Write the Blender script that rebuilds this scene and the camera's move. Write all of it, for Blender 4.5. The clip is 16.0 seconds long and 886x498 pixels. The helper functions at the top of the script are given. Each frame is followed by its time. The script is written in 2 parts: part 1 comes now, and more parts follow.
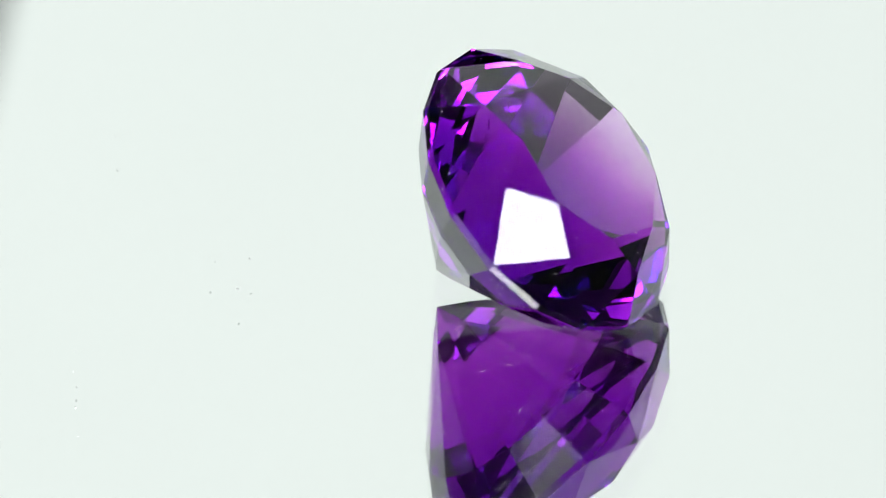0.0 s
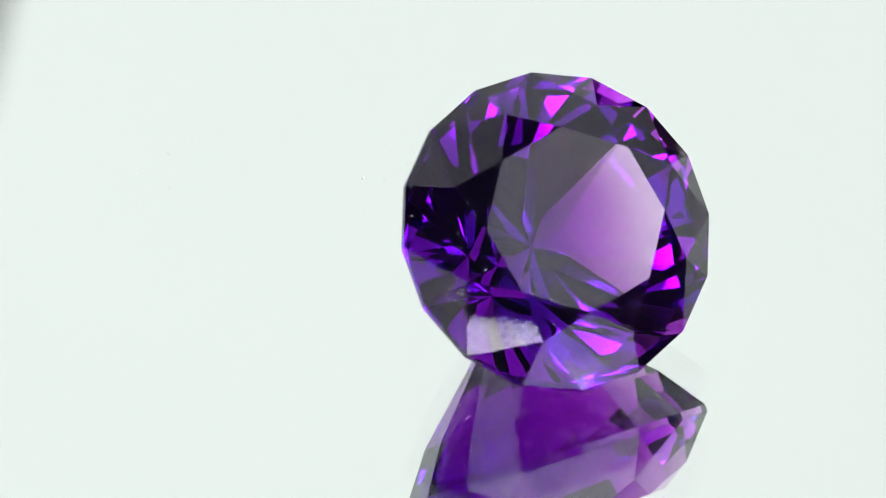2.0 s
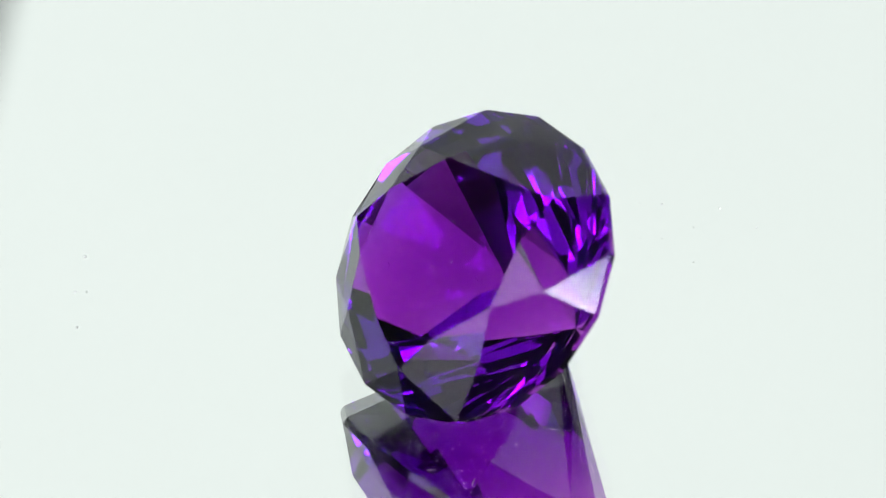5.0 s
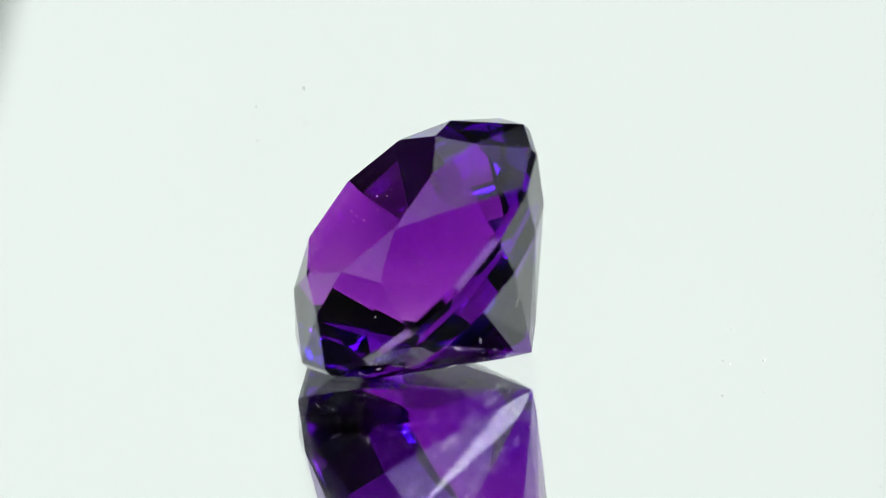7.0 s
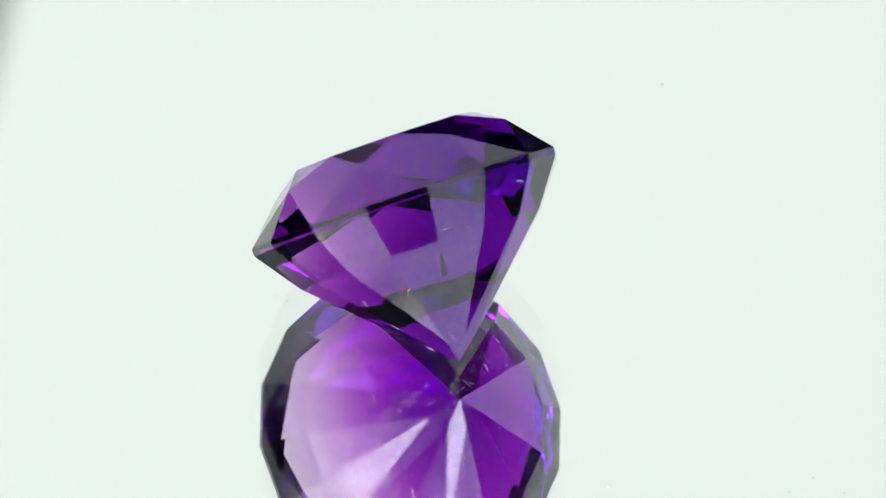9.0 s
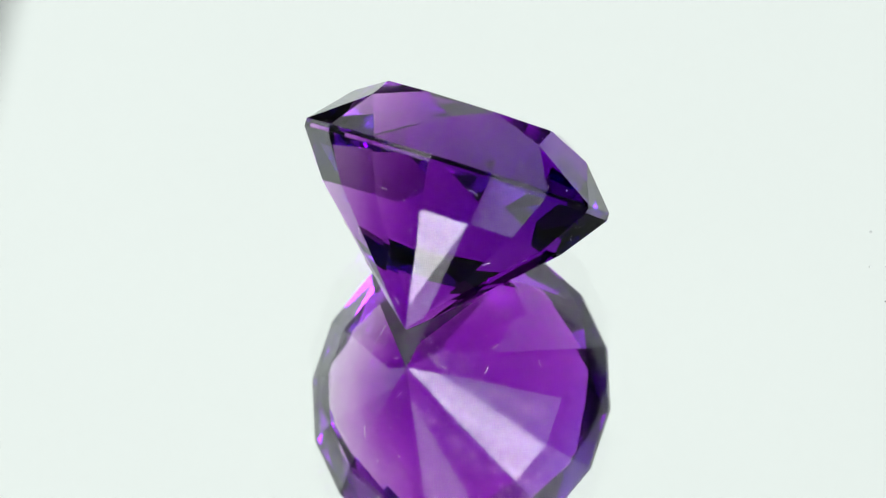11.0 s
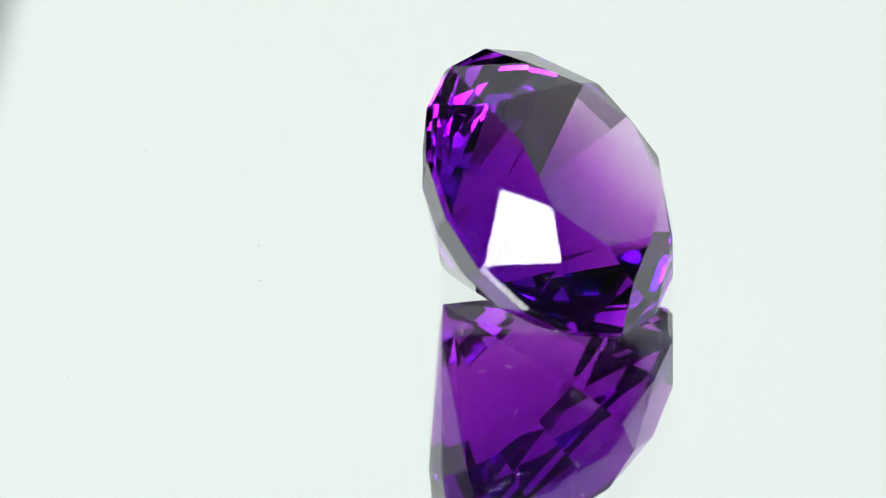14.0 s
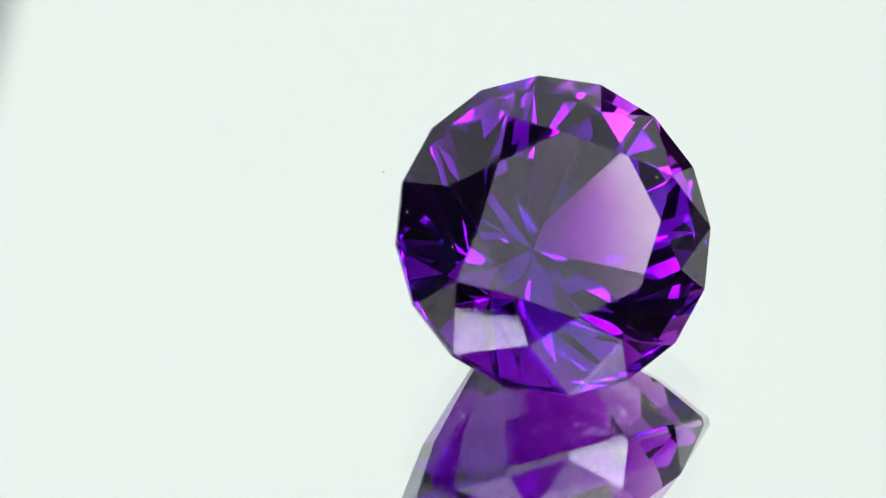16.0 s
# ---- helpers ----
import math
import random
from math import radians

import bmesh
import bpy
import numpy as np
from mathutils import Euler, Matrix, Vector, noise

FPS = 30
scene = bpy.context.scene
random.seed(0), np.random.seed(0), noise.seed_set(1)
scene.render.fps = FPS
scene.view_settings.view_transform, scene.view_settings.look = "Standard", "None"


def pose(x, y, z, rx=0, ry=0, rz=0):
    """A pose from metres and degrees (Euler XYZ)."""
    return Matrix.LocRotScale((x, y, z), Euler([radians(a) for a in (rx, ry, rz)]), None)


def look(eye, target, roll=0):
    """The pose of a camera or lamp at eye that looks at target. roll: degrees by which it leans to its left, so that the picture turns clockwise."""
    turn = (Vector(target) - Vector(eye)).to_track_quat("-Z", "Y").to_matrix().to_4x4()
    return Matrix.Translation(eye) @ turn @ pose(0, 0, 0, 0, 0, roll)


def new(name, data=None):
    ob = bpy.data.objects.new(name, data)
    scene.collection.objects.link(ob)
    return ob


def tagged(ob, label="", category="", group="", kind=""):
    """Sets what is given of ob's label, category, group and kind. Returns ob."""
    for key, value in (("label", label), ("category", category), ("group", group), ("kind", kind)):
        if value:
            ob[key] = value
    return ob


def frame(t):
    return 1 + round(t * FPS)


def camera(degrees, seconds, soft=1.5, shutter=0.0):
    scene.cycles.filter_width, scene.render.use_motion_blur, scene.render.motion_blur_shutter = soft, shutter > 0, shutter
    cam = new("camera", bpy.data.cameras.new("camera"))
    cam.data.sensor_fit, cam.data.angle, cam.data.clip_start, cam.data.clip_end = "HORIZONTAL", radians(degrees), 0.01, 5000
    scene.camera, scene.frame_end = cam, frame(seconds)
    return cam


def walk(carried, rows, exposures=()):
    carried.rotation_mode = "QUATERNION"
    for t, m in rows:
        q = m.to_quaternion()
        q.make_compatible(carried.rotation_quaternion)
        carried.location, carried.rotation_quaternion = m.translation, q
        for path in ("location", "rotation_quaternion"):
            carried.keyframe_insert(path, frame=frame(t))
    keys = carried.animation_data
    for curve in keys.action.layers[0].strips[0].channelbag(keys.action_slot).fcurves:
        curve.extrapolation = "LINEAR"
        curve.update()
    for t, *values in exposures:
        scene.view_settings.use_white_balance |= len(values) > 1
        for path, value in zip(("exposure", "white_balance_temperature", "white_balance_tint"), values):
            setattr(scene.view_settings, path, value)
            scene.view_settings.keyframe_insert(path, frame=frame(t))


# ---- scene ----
# One length unit of the gem's cut (girdle radius = 10) in metres.
U = 0.00106


# the turntable's angle in degrees at these seconds: clockwise from above, a little uneven
TURN = [(0, 69.97), (1.5, 31.68), (3.25, -13.49), (4.2, -37.66), (6.5, -94.46), (7.5, -120.66), (8.3, -142.09), (9.2, -166.19), (11.3, -222.78), (12.5, -254.85), (14, -295.13), (15, -321.18), (16, -346.48)]


def heading(t):
    """The angle at t, gliding through the rows of TURN."""
    n = len(TURN)
    slope = [(TURN[min(i + 1, n - 1)][1] - TURN[max(i - 1, 0)][1]) / (TURN[min(i + 1, n - 1)][0] - TURN[max(i - 1, 0)][0]) for i in range(n)]
    i = max(k for k in range(n - 1) if TURN[k][0] <= t)
    (a, p), (b, q) = TURN[i], TURN[i + 1]
    h = b - a
    u = (t - a) / h
    return p * (1 + 2 * u) * (1 - u) ** 2 + slope[i] * h * u * (1 - u) ** 2 + q * u * u * (3 - 2 * u) + slope[i + 1] * h * u * u * (u - 1)


# ---- camera ----
cam = camera(5.634, 16.0, soft=0.8)
TARGET = Vector((-2.357 * U, 6.411 * U, 0.0))
ELEV = radians(38.975)
EYE = TARGET + 564.84 * U * Vector((0, -math.cos(ELEV), math.sin(ELEV)))
VIEW = look(EYE, TARGET, -1.217)
walk(cam, [(0.0, VIEW), (16.0, VIEW)])
cam.data.dof.use_dof = True
cam.data.dof.focus_distance = 559.3 * U
cam.data.dof.aperture_fstop = 42

# ---- world and exposure ----
world = bpy.data.worlds.new("studio_dark")
world.use_nodes = True
world.node_tree.nodes["Background"].inputs["Color"].default_value = (0.02, 0.021, 0.022, 1)
world.node_tree.nodes["Background"].inputs["Strength"].default_value = 1.0
scene.world = world
scene.view_settings.exposure = 0.0
# a cut stone needs long light paths
scene.cycles.max_bounces, scene.cycles.glossy_bounces, scene.cycles.transmission_bounces = 28, 24, 24
scene.cycles.transparent_max_bounces = 256


# ---- materials ----
def material(name):
    m = bpy.data.materials.new(name)
    m.use_nodes = True
    nt = m.node_tree
    return m, nt, nt.nodes["Principled BSDF"]


def node(nt, kind, **inputs):
    n = nt.nodes.new(kind)
    for k, v in inputs.items():
        n.inputs[k.replace("_", " ")].default_value = v
    return n


def plain(name, colour, rough=0.6, metal=0.0, grain=60.0, vary=0.25, bump=0.15):
    """A painted, moulded or woven surface: uneven colour at two scales and a fine relief."""
    m, nt, p = material(name)
    tc = nt.nodes.new("ShaderNodeTexCoord")
    big = node(nt, "ShaderNodeTexNoise", Scale=grain * 0.08, Detail=3.0)
    fine = node(nt, "ShaderNodeTexNoise", Scale=grain, Detail=6.0)
    nt.links.new(tc.outputs["Object"], big.inputs["Vector"])
    nt.links.new(tc.outputs["Object"], fine.inputs["Vector"])
    add = nt.nodes.new("ShaderNodeMath")
    add.operation = "ADD"
    nt.links.new(big.outputs["Fac"], add.inputs[0])
    nt.links.new(fine.outputs["Fac"], add.inputs[1])
    ramp = nt.nodes.new("ShaderNodeMapRange")
    ramp.inputs["From Min"].default_value, ramp.inputs["From Max"].default_value = 0.6, 1.4
    ramp.inputs["To Min"].default_value, ramp.inputs["To Max"].default_value = 1 - vary, 1 + vary
    nt.links.new(add.outputs[0], ramp.inputs["Value"])
    mul = nt.nodes.new("ShaderNodeVectorMath")
    mul.operation = "SCALE"
    mul.inputs[0].default_value = colour
    nt.links.new(ramp.outputs[0], mul.inputs["Scale"])
    nt.links.new(mul.outputs[0], p.inputs["Base Color"])
    b = node(nt, "ShaderNodeBump", Strength=bump, Distance=0.001)
    nt.links.new(fine.outputs["Fac"], b.inputs["Height"])
    nt.links.new(b.outputs[0], p.inputs["Normal"])
    p.inputs["Roughness"].default_value = rough
    p.inputs["Metallic"].default_value = metal
    return m


def amethyst():
    m, nt, p = material("amethyst")
    p.inputs["Base Color"].default_value = (0.96, 0.93, 0.97, 1)
    p.inputs["Roughness"].default_value = 0.0
    p.inputs["IOR"].default_value = 1.548
    p.inputs["Transmission Weight"].default_value = 1.0
    return m


def colour_zone():
    """The growth sheets of the crystal: they filter the light that passes, and are nearly clear towards one side."""
    m, nt, p = material("amethyst_colour_zone")
    nt.nodes.remove(p)
    tc = nt.nodes.new("ShaderNodeTexCoord")
    side = nt.nodes.new("ShaderNodeVectorMath")
    side.operation = "DOT_PRODUCT"
    side.inputs[1].default_value = 0.5 * REST.to_3x3() @ Vector((-0.9976, 0.07, 0)) / (10 * U)
    nt.links.new(tc.outputs["Object"], side.inputs[0])
    wisp = node(nt, "ShaderNodeTexNoise", Scale=120.0, Detail=2.0)
    nt.links.new(tc.outputs["Object"], wisp.inputs["Vector"])
    zone = nt.nodes.new("ShaderNodeMath")
    zone.operation = "MULTIPLY_ADD"
    zone.inputs[1].default_value = 0.4
    nt.links.new(wisp.outputs["Fac"], zone.inputs[0])
    lift = nt.nodes.new("ShaderNodeMath")
    lift.inputs[1].default_value = 0.28
    nt.links.new(side.outputs["Value"], lift.inputs[0])
    nt.links.new(lift.outputs[0], zone.inputs[2])
    mix = nt.nodes.new("ShaderNodeValToRGB")
    e = mix.color_ramp.elements
    # what one sheet lets through, from the loss of red, green and blue on one unit of the way
    tint = lambda r, g, b: (*(math.exp(-x * SHEET_GAP / CROSSED) for x in (r, g, b)), 1)
    e[0].position, e[0].color = 0.12, tint(0.022, 0.055, 0.014)
    e[1].position, e[1].color = 0.92, tint(0.200, 0.44, 0.066)
    for at, colour in ((0.32, (0.065, 0.15, 0.042)), (0.50, (0.146, 0.46, 0.086)), (0.70, (0.152, 0.48, 0.083))):
        e.new(at).color = tint(*colour)
    nt.links.new(zone.outputs[0], mix.inputs["Fac"])
    t = nt.nodes.new("ShaderNodeBsdfTransparent")
    nt.links.new(mix.outputs["Color"], t.inputs["Color"])
    nt.links.new(t.outputs[0], nt.nodes["Material Output"].inputs["Surface"])
    return m


# the colour lies in sheets parallel to six directions: units between two sheets, and how many of the six a unit of way crosses on average
SHEET_GAP = 1.1
CROSSED = 3.15
# how the stone lies: its axis leans towards the side of its table
REST = Matrix.Rotation(radians(1.244), 4, "Z") @ Matrix.Rotation(radians(5.288), 4, "Y") @ Matrix.Rotation(radians(43.063), 4, "X") @ Matrix.Rotation(radians(7.793), 4, "Z")
GEM = amethyst()
ZONE = colour_zone()

GLASS, _nt, _p = material("mirror_glass")
_p.inputs["Base Color"].default_value = (0.97, 0.99, 0.98, 1)
_p.inputs["Roughness"].default_value = 0.0
_p.inputs["IOR"].default_value = 1.5
_p.inputs["Transmission Weight"].default_value = 1.0

SILVER, _nt, _p = material("silvering")
_p.inputs["Base Color"].default_value = (0.95, 0.955, 0.95, 1)
_p.inputs["Metallic"].default_value = 1.0
_p.inputs["Roughness"].default_value = 0.0

BLACK = plain("black_plastic", (0.02, 0.02, 0.021), 0.45, grain=400)
CLOTH = plain("black_cloth", (0.012, 0.012, 0.013), 0.9, grain=900, bump=0.4)
WALL = plain("white_wall_paint", (0.84, 0.84, 0.84), 0.85, grain=40)
TABLE = plain("dark_table_laminate", (0.03, 0.029, 0.028), 0.5, grain=80)
STEEL = plain("brushed_steel", (0.4, 0.4, 0.41), 0.35, 1.0, grain=300, vary=0.1, bump=0.05)
DUST = plain("dust", (0.75, 0.75, 0.74), 0.9, grain=4000, vary=0.1)
FLECK = plain("grey_fleck", (0.6, 0.61, 0.61), 0.9, grain=4000, vary=0.2)


def glow_panel(name, colour, rim, core, inner, outer, round_core=False, spot=(0.5, 0.5)):
    """A backlit diffuser: core round the lamp behind it (spot), falling to rim towards the edges; inner and outer are fractions of the half size."""
    m, nt, p = material(name)
    nt.nodes.remove(p)
    tc = nt.nodes.new("ShaderNodeTexCoord")
    # Generated runs 0..1 over the panel
    sep = nt.nodes.new("ShaderNodeSeparateXYZ")
    nt.links.new(tc.outputs["Generated"], sep.inputs[0])
    far = []
    for axis, at in zip("XY", spot):
        a = nt.nodes.new("ShaderNodeMath")
        a.operation = "SUBTRACT"
        a.inputs[1].default_value = at
        nt.links.new(sep.outputs[axis], a.inputs[0])
        c = nt.nodes.new("ShaderNodeMath")
        c.operation = "ABSOLUTE"
        nt.links.new(a.outputs[0], c.inputs[0])
        far.append(c)
    top = nt.nodes.new("ShaderNodeMath")
    top.operation = "SMOOTH_MAX"
    top.inputs[2].default_value = 0.1
    if round_core:
        flat = nt.nodes.new("ShaderNodeCombineXYZ")
        nt.links.new(far[0].outputs[0], flat.inputs[0])
        nt.links.new(far[1].outputs[0], flat.inputs[1])
        nt.nodes.remove(top)
        top = nt.nodes.new("ShaderNodeVectorMath")
        top.operation = "LENGTH"
        nt.links.new(flat.outputs[0], top.inputs[0])
    else:
        nt.links.new(far[0].outputs[0], top.inputs[0])
        nt.links.new(far[1].outputs[0], top.inputs[1])
    r = nt.nodes.new("ShaderNodeMapRange")
    r.interpolation_type = "SMOOTHSTEP"
    r.inputs["From Min"].default_value, r.inputs["From Max"].default_value = inner / 2, outer / 2
    r.inputs["To Min"].default_value, r.inputs["To Max"].default_value = core, rim
    nt.links.new(top.outputs["Value"], r.inputs["Value"])
    e = node(nt, "ShaderNodeEmission", Color=(*colour, 1))
    nt.links.new(r.outputs[0], e.inputs["Strength"])
    nt.links.new(e.outputs[0], nt.nodes["Material Output"].inputs["Surface"])
    return m


COOL_GLOW = glow_panel("cool_diffuser", (0.85, 0.88, 1.0), 1.3, 2.2, 0.5, 1.0)
DIM_GLOW = glow_panel("dim_diffuser", (0.97, 0.96, 1.0), 1.2, 2.3, 0.5, 1.0)
BAR_GLOW = glow_panel("light_bar_diffuser", (1.0, 0.98, 1.0), 25.0, 29.0, 0.7, 1.0)

SWEEP_R = 0.5  # the backlit sheet bends round the turntable at this distance
SWEEP_TOP = 0.98


def sweep_glow():
    """The backlit white sheet: even in the middle, fading towards its borders."""
    m, nt, p = material("backlit_white_sheet")
    nt.nodes.remove(p)
    tc = nt.nodes.new("ShaderNodeTexCoord")
    sep = nt.nodes.new("ShaderNodeSeparateXYZ")
    nt.links.new(tc.outputs["Object"], sep.inputs[0])

    def fade(src, a, b):
        r = nt.nodes.new("ShaderNodeMapRange")
        r.interpolation_type = "SMOOTHSTEP"
        r.inputs["From Min"].default_value, r.inputs["From Max"].default_value = a, b
        nt.links.new(src, r.inputs["Value"])
        return r.outputs[0]

    def times(x, y):
        k = nt.nodes.new("ShaderNodeMath")
        k.operation = "MULTIPLY"
        nt.links.new(x, k.inputs[0])
        nt.links.new(y, k.inputs[1])
        return k.outputs[0]

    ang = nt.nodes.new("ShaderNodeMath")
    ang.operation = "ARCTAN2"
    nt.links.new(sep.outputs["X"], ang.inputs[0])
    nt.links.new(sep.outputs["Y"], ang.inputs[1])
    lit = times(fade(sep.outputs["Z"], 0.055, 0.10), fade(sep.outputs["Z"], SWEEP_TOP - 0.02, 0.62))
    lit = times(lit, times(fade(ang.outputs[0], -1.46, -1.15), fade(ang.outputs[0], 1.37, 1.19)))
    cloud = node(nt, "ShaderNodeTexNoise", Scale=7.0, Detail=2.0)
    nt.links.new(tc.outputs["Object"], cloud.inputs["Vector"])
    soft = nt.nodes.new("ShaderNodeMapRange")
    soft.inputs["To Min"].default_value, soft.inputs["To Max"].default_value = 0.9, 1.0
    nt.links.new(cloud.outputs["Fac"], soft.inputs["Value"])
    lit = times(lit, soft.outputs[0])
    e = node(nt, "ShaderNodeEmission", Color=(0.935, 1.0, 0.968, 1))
    nt.links.new(lit, e.inputs["Strength"])
    nt.links.new(e.outputs[0], nt.nodes["Material Output"].inputs["Surface"])
    return m


BACK_GLOW = sweep_glow()


# ---- helpers for meshes ----
def mesh_of(name, bm, mat):
    me = bpy.data.meshes.new(name)
    bm.normal_update()
    bm.to_mesh(me)
    bm.free()
    me.materials.append(mat)
    return me


def part(name, bm, mat, parent=None, label=""):
    ob = new(name, mesh_of(name, bm, mat))
    if parent:
        ob.parent = parent
    return tagged(ob, label)


def box(bm, size, at=(0, 0, 0), bevel=0.0):
    g = bmesh.ops.create_cube(bm, size=1.0, matrix=Matrix.Translation(at) @ Matrix.Diagonal((*size, 1)))
    if bevel:
        edges = {e for v in g["verts"] for e in v.link_edges}
        bmesh.ops.bevel(bm, geom=list(edges), offset=bevel, segments=2, affect="EDGES", profile=0.5)
    return bm


def lathe(bm, profile, n=96):
    """A turned solid from (radius, height) pairs, closed by discs at both ends."""
    rings = [[bm.verts.new((r * math.cos(2 * math.pi * k / n), r * math.sin(2 * math.pi * k / n), z)) for k in range(n)] for r, z in profile]
    for a, b in zip(rings, rings[1:]):
        for k in range(n):
            bm.faces.new((a[k], a[(k + 1) % n], b[(k + 1) % n], b[k]))
    bm.faces.new(rings[0][::-1])
    bm.faces.new(rings[-1])
    return bm


# ---- the setting: a dark room round the table ----
def wall(name, size, at):
    ob = part(name, box(bmesh.new(), size), WALL)
    ob.matrix_basis = pose(*at)
    tagged(ob, "white matt painted studio wall in shade", "wall", kind="structure")


FLOOR_Z = -0.81
for _name, _size, _at in (
    ("wall_north", (3.6, 0.1, 2.6), (0, 1.75, FLOOR_Z + 1.3)),
    ("wall_south", (3.6, 0.1, 2.6), (0, -1.75, FLOOR_Z + 1.3)),
    ("wall_east", (0.1, 3.4, 2.6), (1.75, 0, FLOOR_Z + 1.3)),
    ("wall_west", (0.1, 3.4, 2.6), (-1.75, 0, FLOOR_Z + 1.3)),
):
    wall(_name, _size, _at)
_f = part("floor", box(bmesh.new(), (3.6, 3.6, 0.1)), WALL)
_f.matrix_basis = pose(0, 0, FLOOR_Z - 0.05)
tagged(_f, "white matt painted studio floor", "floor", kind="structure")
_c = part("ceiling", box(bmesh.new(), (3.6, 3.6, 0.1)), WALL)
_c.matrix_basis = pose(0, 0, FLOOR_Z + 2.65)
tagged(_c, "white matt painted studio ceiling", "ceiling", kind="structure")


# ---- table ----
def make_table():
    t = new("table")
    t.matrix_basis = pose(0, 0.05, FLOOR_Z)
    top = part("tabletop", box(bmesh.new(), (1.3, 1.3, 0.03), (0, 0, 0.735), 0.003), TABLE, t)
    for x in (-0.6, 0.6):
        for y in (-0.6, 0.6):
            part("leg", box(bmesh.new(), (0.045, 0.045, 0.7195), (x, y, 0.36), 0.003), BLACK, t)
    return tagged(t, "dark laminate table carrying a mirrored turntable", "table")


make_table()

# ---- mirrored turntable ----
PLATE = 0.003  # glass thickness
RADIUS = 0.0745


def make_turntable():
    t = new("turntable")
    t.matrix_basis = pose(0, 0, -0.06)
    part("base", lathe(bmesh.new(), [(0.052, 0.0), (0.056, 0.003), (0.056, 0.035), (0.052, 0.04)]), BLACK, t, "black plastic motor base")
    part("platter", lathe(bmesh.new(), [(RADIUS - 0.008, 0.0405), (RADIUS - 0.002, 0.043), (RADIUS - 0.002, 0.0555), (RADIUS - 0.004, 0.0598 - PLATE)]), BLACK, t, "black platter")
    mirror = part("mirror", lathe(bmesh.new(), [(RADIUS - 0.0006, 0.06 - PLATE), (RADIUS, 0.0606 - PLATE), (RADIUS, 0.0594), (RADIUS - 0.0006, 0.06)], 192), GLASS, t, "clear glass of a back-silvered mirror")
    bm = bmesh.new()
    bmesh.ops.create_circle(bm, cap_ends=True, segments=192, radius=RADIUS - 0.001, matrix=Matrix.Translation((0, 0, 0.06 - PLATE + 0.00003)))
    part("silvering", bm, SILVER, mirror, "silver mirror coating")
    return tagged(t, "round mirror turntable with thick glass, slowly turning", "turntable")


turntable = make_turntable()

# ---- the gem ----
CUT = dict(table=5.798, crown=3.733, star_r=7.697, star_h=2.567, girdle=0.495, depth=10.180, r1=7.875, d1=2.872, reach=0.215)


def gem_ring(r, z, step=1, first=0):
    out = {}
    for k in range(first, 16, step):
        a = math.pi / 2 - 2 * math.pi * k / 16 + math.pi / 16
        out[k] = Vector((r * math.cos(a), r * math.sin(a), z)) * U
    return out


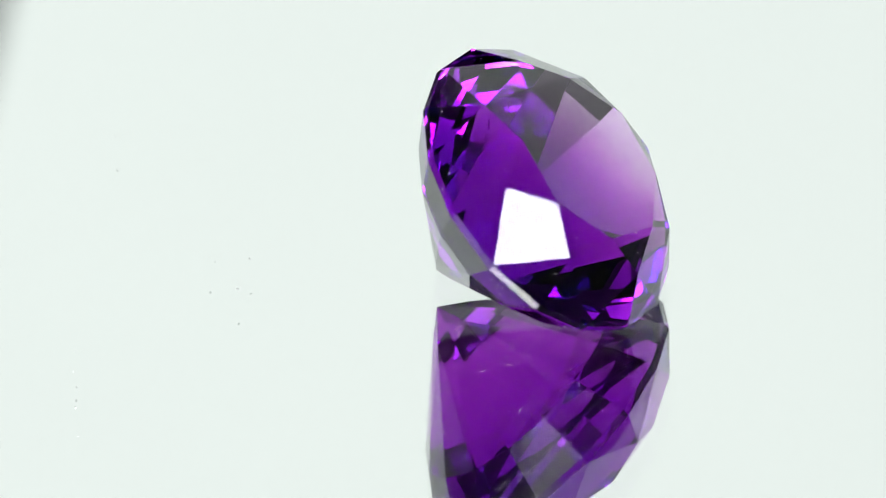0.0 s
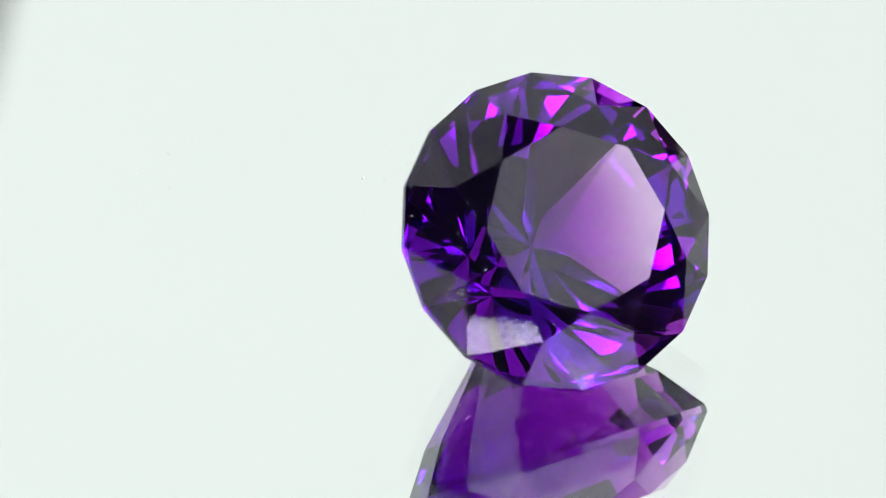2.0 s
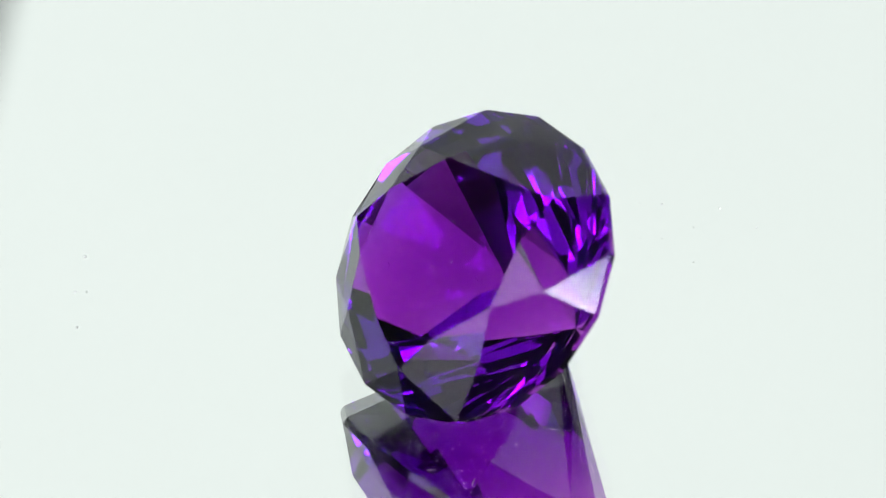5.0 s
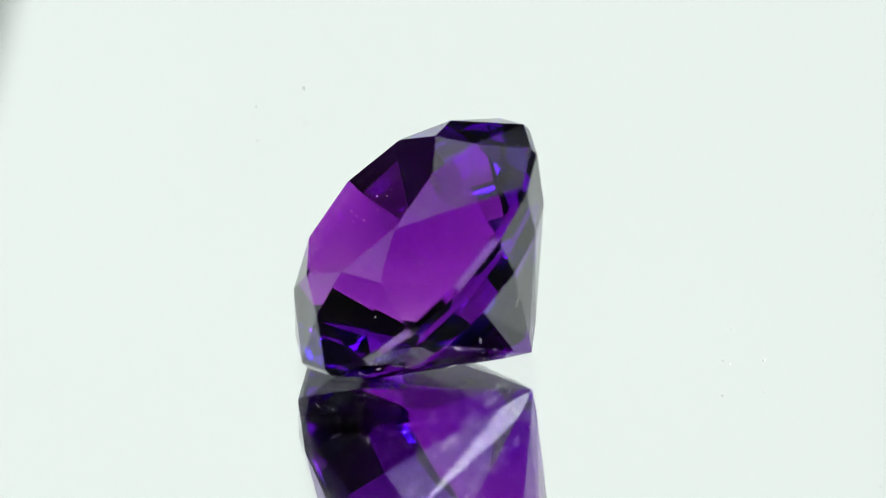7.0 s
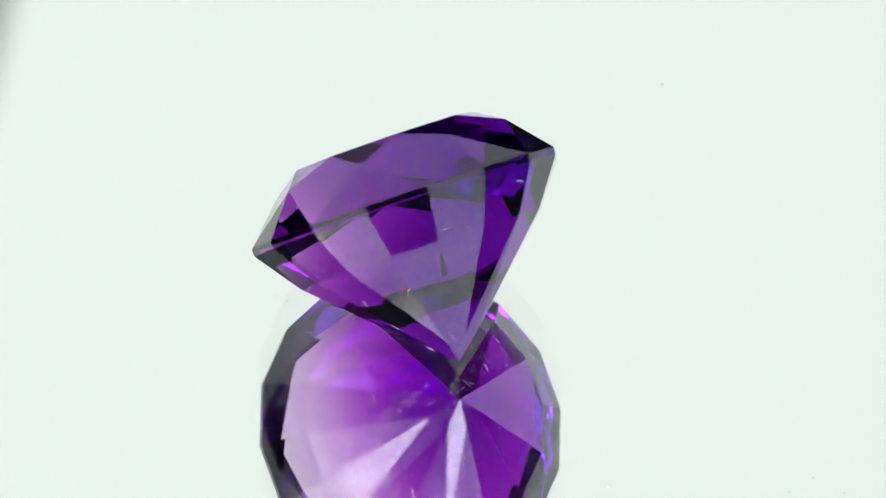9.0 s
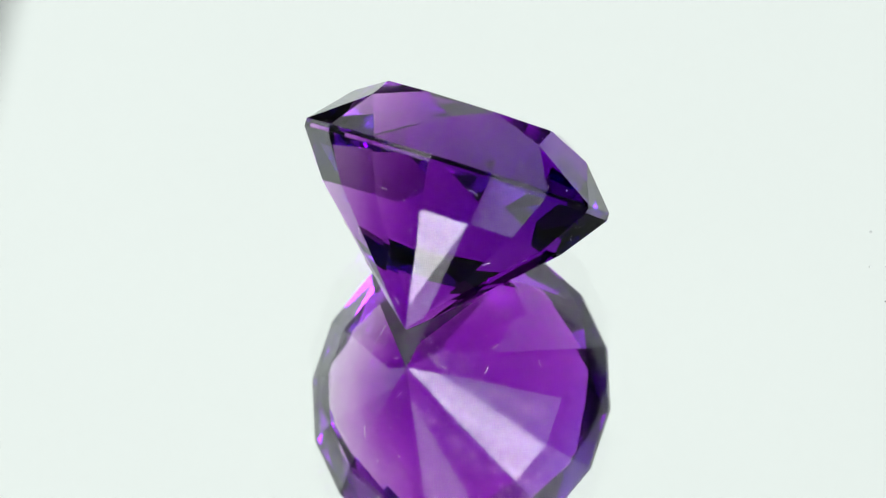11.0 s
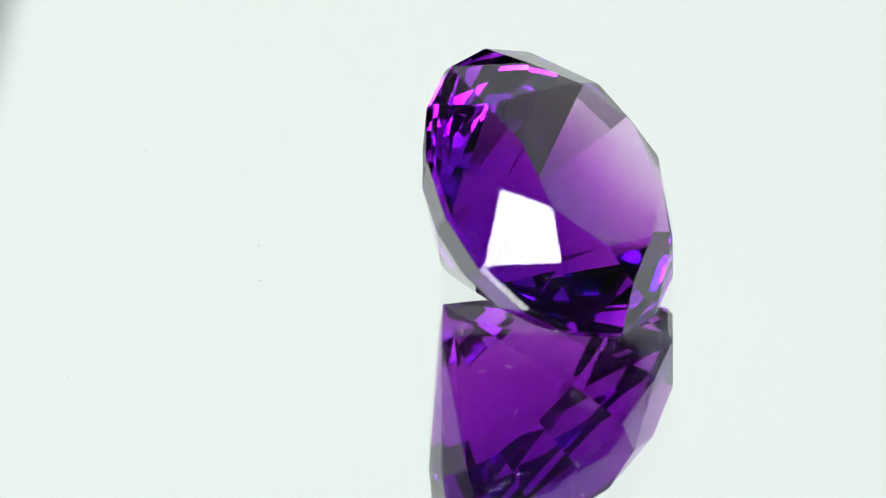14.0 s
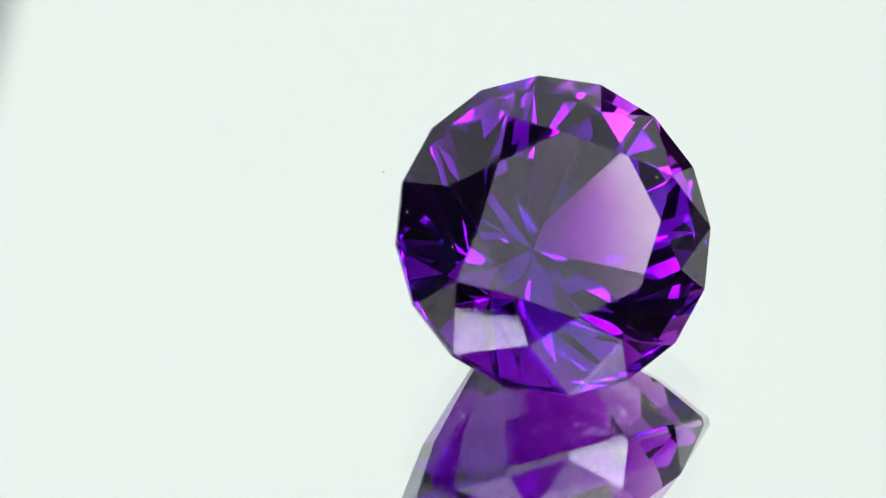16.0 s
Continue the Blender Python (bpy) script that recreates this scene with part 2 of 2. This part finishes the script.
def make_gem():
    h = CUT["girdle"] / 2
    bm = bmesh.new()
    put = lambda ring: {k: bm.verts.new(v) for k, v in ring.items()}
    T = put(gem_ring(CUT["table"], h + CUT["crown"], 2, 1))
    S = put(gem_ring(CUT["star_r"], h + CUT["star_h"], 2, 0))
    GU, GL = put(gem_ring(10, h)), put(gem_ring(10, -h))
    A = put(gem_ring(CUT["r1"], -h - CUT["d1"]))
    C = bm.verts.new(Vector((0, 0, -h - CUT["depth"])) * U)
    # corners between neighbouring culet facets, placed so that each kite is flat
    K = {}
    for k in range(0, 16, 2):
        a = math.pi / 2 - 2 * math.pi * k / 16 + math.pi / 16
        r, up = CUT["reach"] * CUT["r1"], CUT["reach"] * math.cos(math.pi / 8) * (CUT["depth"] - CUT["d1"])
        K[k] = bm.verts.new(Vector((r * math.cos(a), r * math.sin(a), -h - CUT["depth"] + up)) * U)
    bm.faces.new([T[k] for k in range(15, 0, -2)])
    for k in range(16):
        j = (k + 1) % 16
        if k % 2:
            bm.faces.new((T[k], S[j], GU[k], S[k - 1]))
        else:
            bm.faces.new((S[k], T[(k - 1) % 16], T[j]))
            bm.faces.new((S[k], GU[k], GU[(k - 1) % 16]))
            bm.faces.new((S[k], GU[j], GU[k]))
        bm.faces.new((GU[k], GU[j], GL[j], GL[k]))
        bm.faces.new((GL[k], GL[j], A[j], A[k]))
        # eight narrow kites meet in the culet, a pair of long halves lies between two of them
        if k % 2:
            bm.faces.new((A[k], A[j], K[j]))
            bm.faces.new((C, K[k - 1], A[k], K[j]))
        else:
            bm.faces.new((A[k], A[j], K[k]))
    bmesh.ops.recalc_face_normals(bm, faces=bm.faces)
    turn = REST
    bmesh.ops.transform(bm, matrix=turn, verts=bm.verts)
    low = min(v.co.z for v in bm.verts)
    bmesh.ops.translate(bm, vec=(0, 0, -low + 0.00003), verts=bm.verts)
    ob = part("gemstone", bm, GEM)
    # growth sheets, in six directions evenly spread, each cut to the outline of the stone
    heart = sum((v.co for v in ob.data.vertices), Vector()) / len(ob.data.vertices)
    gold = (1 + math.sqrt(5)) / 2
    for n in ((0, 1, gold), (0, 1, -gold), (1, gold, 0), (1, -gold, 0), (gold, 0, 1), (-gold, 0, 1)):
        n = (REST.to_3x3() @ Vector(n)).normalized()
        sheets = bmesh.new()
        for i in range(-11, 12):
            at = heart + n * (i + 0.37) * SHEET_GAP * U
            solid = bmesh.new()
            solid.from_mesh(ob.data)
            g = bmesh.ops.bisect_plane(solid, geom=list(solid.verts) + list(solid.edges) + list(solid.faces), plane_co=at, plane_no=n)
            rim = [v.co.copy() for v in g["geom_cut"] if isinstance(v, bmesh.types.BMVert)]
            solid.free()
            if len(rim) < 3:
                continue
            mid = sum(rim, Vector()) / len(rim)
            p = n.orthogonal().normalized()
            q = n.cross(p)
            rim.sort(key=lambda c: math.atan2((c - mid).dot(q), (c - mid).dot(p)))
            sheets.faces.new([sheets.verts.new(mid + (c - mid) * 0.99) for c in rim])
        part("growth_zone", sheets, ZONE, ob, "purple growth sheets inside the crystal")
    # the facets meet in very slightly worn edges
    worn = bmesh.new()
    worn.from_mesh(ob.data)
    bmesh.ops.bevel(worn, geom=list(worn.edges), offset=0.004 * U, segments=1, affect="EDGES", profile=0.5)
    worn.to_mesh(ob.data)
    worn.free()
    return tagged(ob, "large deep purple faceted round amethyst lying tilted on a mirror", "gemstone")


gem = make_gem()
GEM_AT = Vector((3.846 * U, -3.027 * U, 0))


# ---- lamps round the stage ----
def toward(az, el, dist):
    """A place seen from the gem: az from the camera's side, to the right positive."""
    a, e = radians(az), radians(el)
    return Vector((math.sin(a) * math.cos(e), -math.cos(a) * math.cos(e), math.sin(e))) * dist


def panel_mesh(w, h):
    bm = bmesh.new()
    bmesh.ops.create_grid(bm, x_segments=1, y_segments=1, size=0.5, matrix=Matrix.Diagonal((w, h, 1, 1)))
    return bm


def rod(a, b, r):
    a, b = Vector(a), Vector(b)
    d = b - a
    bm = bmesh.new()
    bmesh.ops.create_cone(bm, cap_ends=True, segments=16, radius1=r, radius2=r, depth=d.length, matrix=Matrix.Translation((a + b) / 2) @ d.to_track_quat("Z", "Y").to_matrix().to_4x4())
    return bm


def make_softbox(az, el, dist, w, colour, rim, core, hot, spread, label, stand_at):
    """A round softbox at az and el; hot: where its lamp shows, as az and el; spread: inner and outer radius of that spot in metres."""
    at = toward(az, el, dist)
    top = new("softbox")
    top.matrix_basis = pose(stand_at[0], stand_at[1], FLOOR_Z)
    face = Matrix.Translation(at) @ (-at).to_track_quat("-Z", "Y").to_matrix().to_4x4()
    head = Matrix.Translation(-Vector((stand_at[0], stand_at[1], FLOOR_Z))) @ face
    ray = toward(*hot, 1)
    lamp = face.inverted() @ (ray * (at.dot(at) / ray.dot(at)))
    glow = glow_panel("softbox_diffuser", colour, rim, core, 2 * spread[0] / w, 2 * spread[1] / w, True, (0.5 + lamp.x / w, 0.5 + lamp.y / w))
    disc = bmesh.new()
    bmesh.ops.create_circle(disc, cap_ends=True, segments=64, radius=w / 2)
    d = part("diffuser", disc, glow, top, "white glowing diffuser")
    d.matrix_basis = head
    s = part("housing", lathe(bmesh.new(), [(w / 2 + 0.004, 0.002), (w / 2 + 0.004, 0.01), (w * 0.2, 0.11), (w * 0.15, 0.12)], 64), CLOTH, top, "black cloth housing")
    s.matrix_basis = head
    knuckle = head @ Vector((0, 0, 0.12))
    part("pole", rod((0, 0, 0.01), (0, 0, knuckle.z), 0.009), STEEL, top, "steel pole")
    part("arm", rod((0, 0, knuckle.z), knuckle, 0.007), STEEL, top, "steel arm")
    part("foot", lathe(bmesh.new(), [(0.13, 0.0), (0.13, 0.01), (0.02, 0.02)], 48), BLACK, top)
    return tagged(top, label, "studio light", "studio lights")


make_softbox(38, 40, 0.46, 0.29, (0.90, 0.92, 1.0), 2.1, 25.0, (36, 36), (0.052, 0.068), "lit round softbox with white diffuser on a steel stand", (0.82, -0.5))
make_softbox(-33, 46, 0.46, 0.299, (1.0, 0.97, 1.0), 2.6, 25.0, (-30, 42.8), (0.046, 0.062), "lit round softbox with white diffuser on a steel stand", (-0.82, -0.5))
make_softbox(-20, 60, 0.5, 0.15, (1.0, 0.98, 1.0), 1.6, 3.2, (-20, 60), (0.037, 0.075), "small dim round softbox on a long arm over the mirror", (-0.82, -0.85))


def make_front_panel(az, mid, wide, high, glow, label):
    """A dim diffuser that leans beside the camera's line, low over the table, on two feet."""
    top = new("front_light")
    at = toward(az, 0, 0.36)
    top.matrix_basis = Matrix.Translation((at.x, at.y, -0.06)) @ pose(0, 0, 0, 0, 0, az)
    lean = pose(0, 0, 0.06 + mid, -90 + 18, 0, 0)
    d = part("diffuser", panel_mesh(wide, high), glow, top, "white softly glowing diffuser")
    d.matrix_basis = lean
    h = part("housing", box(bmesh.new(), (wide + 0.01, high + 0.01, 0.02), (0, 0, -0.0125), 0.002), BLACK, top, "black housing")
    h.matrix_basis = lean
    for x in (-0.36 * wide, 0.36 * wide):
        part("foot", rod((x, -0.035, 0.0), (x, -0.024, 0.06 + mid), 0.006), STEEL, top)
    return tagged(top, label, "light panel", "studio lights")


make_front_panel(-39, 0.098, 0.27, 0.13, DIM_GLOW, "wide dim light panel leaning on two feet on the table")
make_front_panel(49, 0.135, 0.13, 0.10, COOL_GLOW, "small dim bluish light panel leaning on two feet on the table")


def make_light_bar(az, width, mid, high):
    top = new("light_bar")
    at = toward(az, 0, 0.32)
    top.matrix_basis = Matrix.Translation((at.x, at.y, -0.06)) @ pose(0, 0, 0, 0, 0, az)
    d = part("diffuser", panel_mesh(width, high), BAR_GLOW, top, "white glowing diffuser")
    d.matrix_basis = pose(0, 0.0, 0.06 + mid, -90, 0, 0)
    part("housing", box(bmesh.new(), (width + 0.008, 0.03, high + 0.008), (0, -0.0165, 0.06 + mid), 0.002), BLACK, top, "black housing")
    for x in (-width / 3, width / 3):
        part("foot", box(bmesh.new(), (0.015, 0.05, 0.056 + mid - high / 2), (x, -0.018, 0.028 + mid / 2 - high / 4), 0.002), BLACK, top)
    return tagged(top, "short low lit light bar with white diffuser on the table", "light bar", "studio lights")


make_light_bar(-18, 0.10, 0.019, 0.047)
make_light_bar(-28.6, 0.032, 0.009, 0.022)
make_light_bar(30.5, 0.09, 0.042, 0.076)


def make_sweep():
    """A white sheet bent round the back of the turntable, lit from behind, on two posts and a foot rail."""
    top = new("lit_backdrop")
    top.matrix_basis = pose(0, 0, -0.06)
    bm = bmesh.new()
    n, a0, a1 = 64, -1.47, 1.39
    cols = []
    for i in range(n + 1):
        a = a0 + (a1 - a0) * i / n
        cols.append([bm.verts.new((SWEEP_R * math.sin(a), SWEEP_R * math.cos(a), z)) for z in (0.0, SWEEP_TOP)])
    for p, q in zip(cols, cols[1:]):
        bm.faces.new((p[0], p[1], q[1], q[0]))
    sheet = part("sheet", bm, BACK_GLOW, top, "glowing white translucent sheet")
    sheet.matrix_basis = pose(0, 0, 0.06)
    bm = bmesh.new()
    cols = []
    for i in range(n + 1):
        a = a0 + (a1 - a0) * i / n
        cols.append([bm.verts.new((r * math.sin(a), r * math.cos(a), z)) for r, z in ((SWEEP_R + 0.004, 0.0), (SWEEP_R + 0.004, SWEEP_TOP + 0.07), (SWEEP_R + 0.02, SWEEP_TOP + 0.07), (SWEEP_R + 0.02, 0.0))])
    for p, q in zip(cols, cols[1:]):
        for j in range(4):
            bm.faces.new((p[j], p[(j + 1) % 4], q[(j + 1) % 4], q[j]))
    bm.faces.new(cols[0])
    bm.faces.new(cols[-1][::-1])
    bmesh.ops.recalc_face_normals(bm, faces=bm.faces)
    part("housing", bm, CLOTH, top, "black cloth backing behind the sheet")
    # added dark bar: its blurred reflection stands in for the view's dark left corner
    corner_shade = part("corner_shade", box(bmesh.new(), (0.024, 0.004, 0.08), (0, 0, 0), 0.0015), BLACK, top, "black bar added before the sheet to darken one corner of the view")
    corner_shade.matrix_basis = pose(-0.0725, 0.4902, 0.06 + 0.345, 0, -14, 9)
    return tagged(top, "curved backlit white sheet standing behind the turntable", "backdrop")


make_sweep()


# ---- dust ----
def crumb(bm, at, size, flat=0.4):
    """An irregular grain of lint or dust."""
    turn = Euler([random.uniform(0, 6.28) for _ in range(3)]).to_matrix().to_4x4()
    g = bmesh.ops.create_icosphere(bm, subdivisions=1, radius=size, matrix=Matrix.Translation(at) @ turn @ Matrix.Diagonal((1, random.uniform(0.4, 0.9), flat, 1)))
    for v in g["verts"]:
        v.co += Vector([random.uniform(-0.25, 0.25) * size for _ in range(3)])


# grains on the mirror, as places on the turning plate in gem units, with their size
GRAINS = (
    (-13.32, 22.09, 0.12), (0.5, 15.6, 0.13), (-0.2, 18.07, 0.10), (-2.55, 15.3, 0.11), (-18.71, -17.47, 0.16), (9.9, -8.74, 0.10),
    (-16.08, -19.84, 0.15), (9.33, -8.73, 0.07), (9.91, -9.62, 0.08), (9.51, 28.04, 0.12), (-11.45, 22.75, 0.11), (11.43, -6.21, 0.09),
    (-15.83, 20.96, 0.12), (2.76, 18.87, 0.10), (-3.41, 14.23, 0.08),
)
bm = bmesh.new()
for _x, _y, _r in GRAINS:
    crumb(bm, (_x * U, _y * U, _r * U * 0.3), _r * U * 0.6)
mirror_dust = part("dust_grains", bm, FLECK)
tagged(mirror_dust, "a few tiny grey dust grains on the mirror", "dust", kind="stuff")


def fibre(bm, at, along, normal, length, r):
    """A short curled lint fibre lying on a facet: a bent three-sided tube."""
    side = normal.cross(along).normalized()
    curl, turn = random.uniform(-1.6, 1.6), random.uniform(-0.4, 0.4)
    rings, here, ang = [], Vector(at), -curl / 2 + turn
    for _ in range(7):
        way = along * math.cos(ang) + side * math.sin(ang)
        flank = normal.cross(way)
        rings.append([bm.verts.new(here + normal * (r + r * math.sin(a)) + flank * (r * math.cos(a))) for a in (0.5, 2.6, 4.7)])
        here = here + way * (length / 6)
        ang += curl / 6
    for p, q in zip(rings, rings[1:]):
        for i in range(3):
            bm.faces.new((p[i], p[(i + 1) % 3], q[(i + 1) % 3], q[i]))


def on_facet(f):
    co = [gem.data.vertices[i].co for i in f.vertices]
    w = [random.random() ** 2 + 0.02 for _ in co]
    return sum((c * k for c, k in zip(co, w)), Vector()) / sum(w)


def make_gem_dust():
    """Pale specks and a few lint fibres that cling to the facets of the stone."""
    bm = bmesh.new()
    faces = [f for f in gem.data.polygons if f.center.z > 0.0006 and f.area > 2e-7]
    for f in random.choices(faces, [f.area ** 0.5 for f in faces], k=130):
        r = U * random.choice((0.022, 0.026, 0.03, 0.036, 0.05))
        crumb(bm, on_facet(f) + f.normal * r * 0.3, r, 0.6)
    # lint gathers on the pavilion side
    under = [f for f in faces if (REST.to_3x3().inverted() @ f.normal).z < -0.2]
    for f in random.choices(under, [f.area for f in under], k=16):
        along = f.normal.orthogonal().normalized()
        along.rotate(Matrix.Rotation(random.uniform(0, 6.28), 3, f.normal))
        fibre(bm, on_facet(f), along, f.normal, U * random.uniform(0.35, 0.9), U * 0.016)
    ob = part("dust_specks", bm, DUST)
    return tagged(ob, "fine pale dust specks and lint clinging to the gemstone", "dust", kind="stuff")


gem_dust = make_gem_dust()


# ---- what turns ----
def motions():
    rows_table, rows_gem = [], []
    for i in range(65):
        t = i * 0.25
        spin = pose(0, 0, 0, 0, 0, heading(t))
        rows_table.append((t, Matrix.Translation((0, 0, -0.06)) @ spin))
        rows_gem.append((t, spin @ Matrix.Translation(GEM_AT)))
    walk(turntable, rows_table)
    walk(gem, rows_gem)
    walk(gem_dust, rows_gem)
    walk(mirror_dust, [(t, m.to_quaternion().to_matrix().to_4x4()) for t, m in rows_table])


motions()
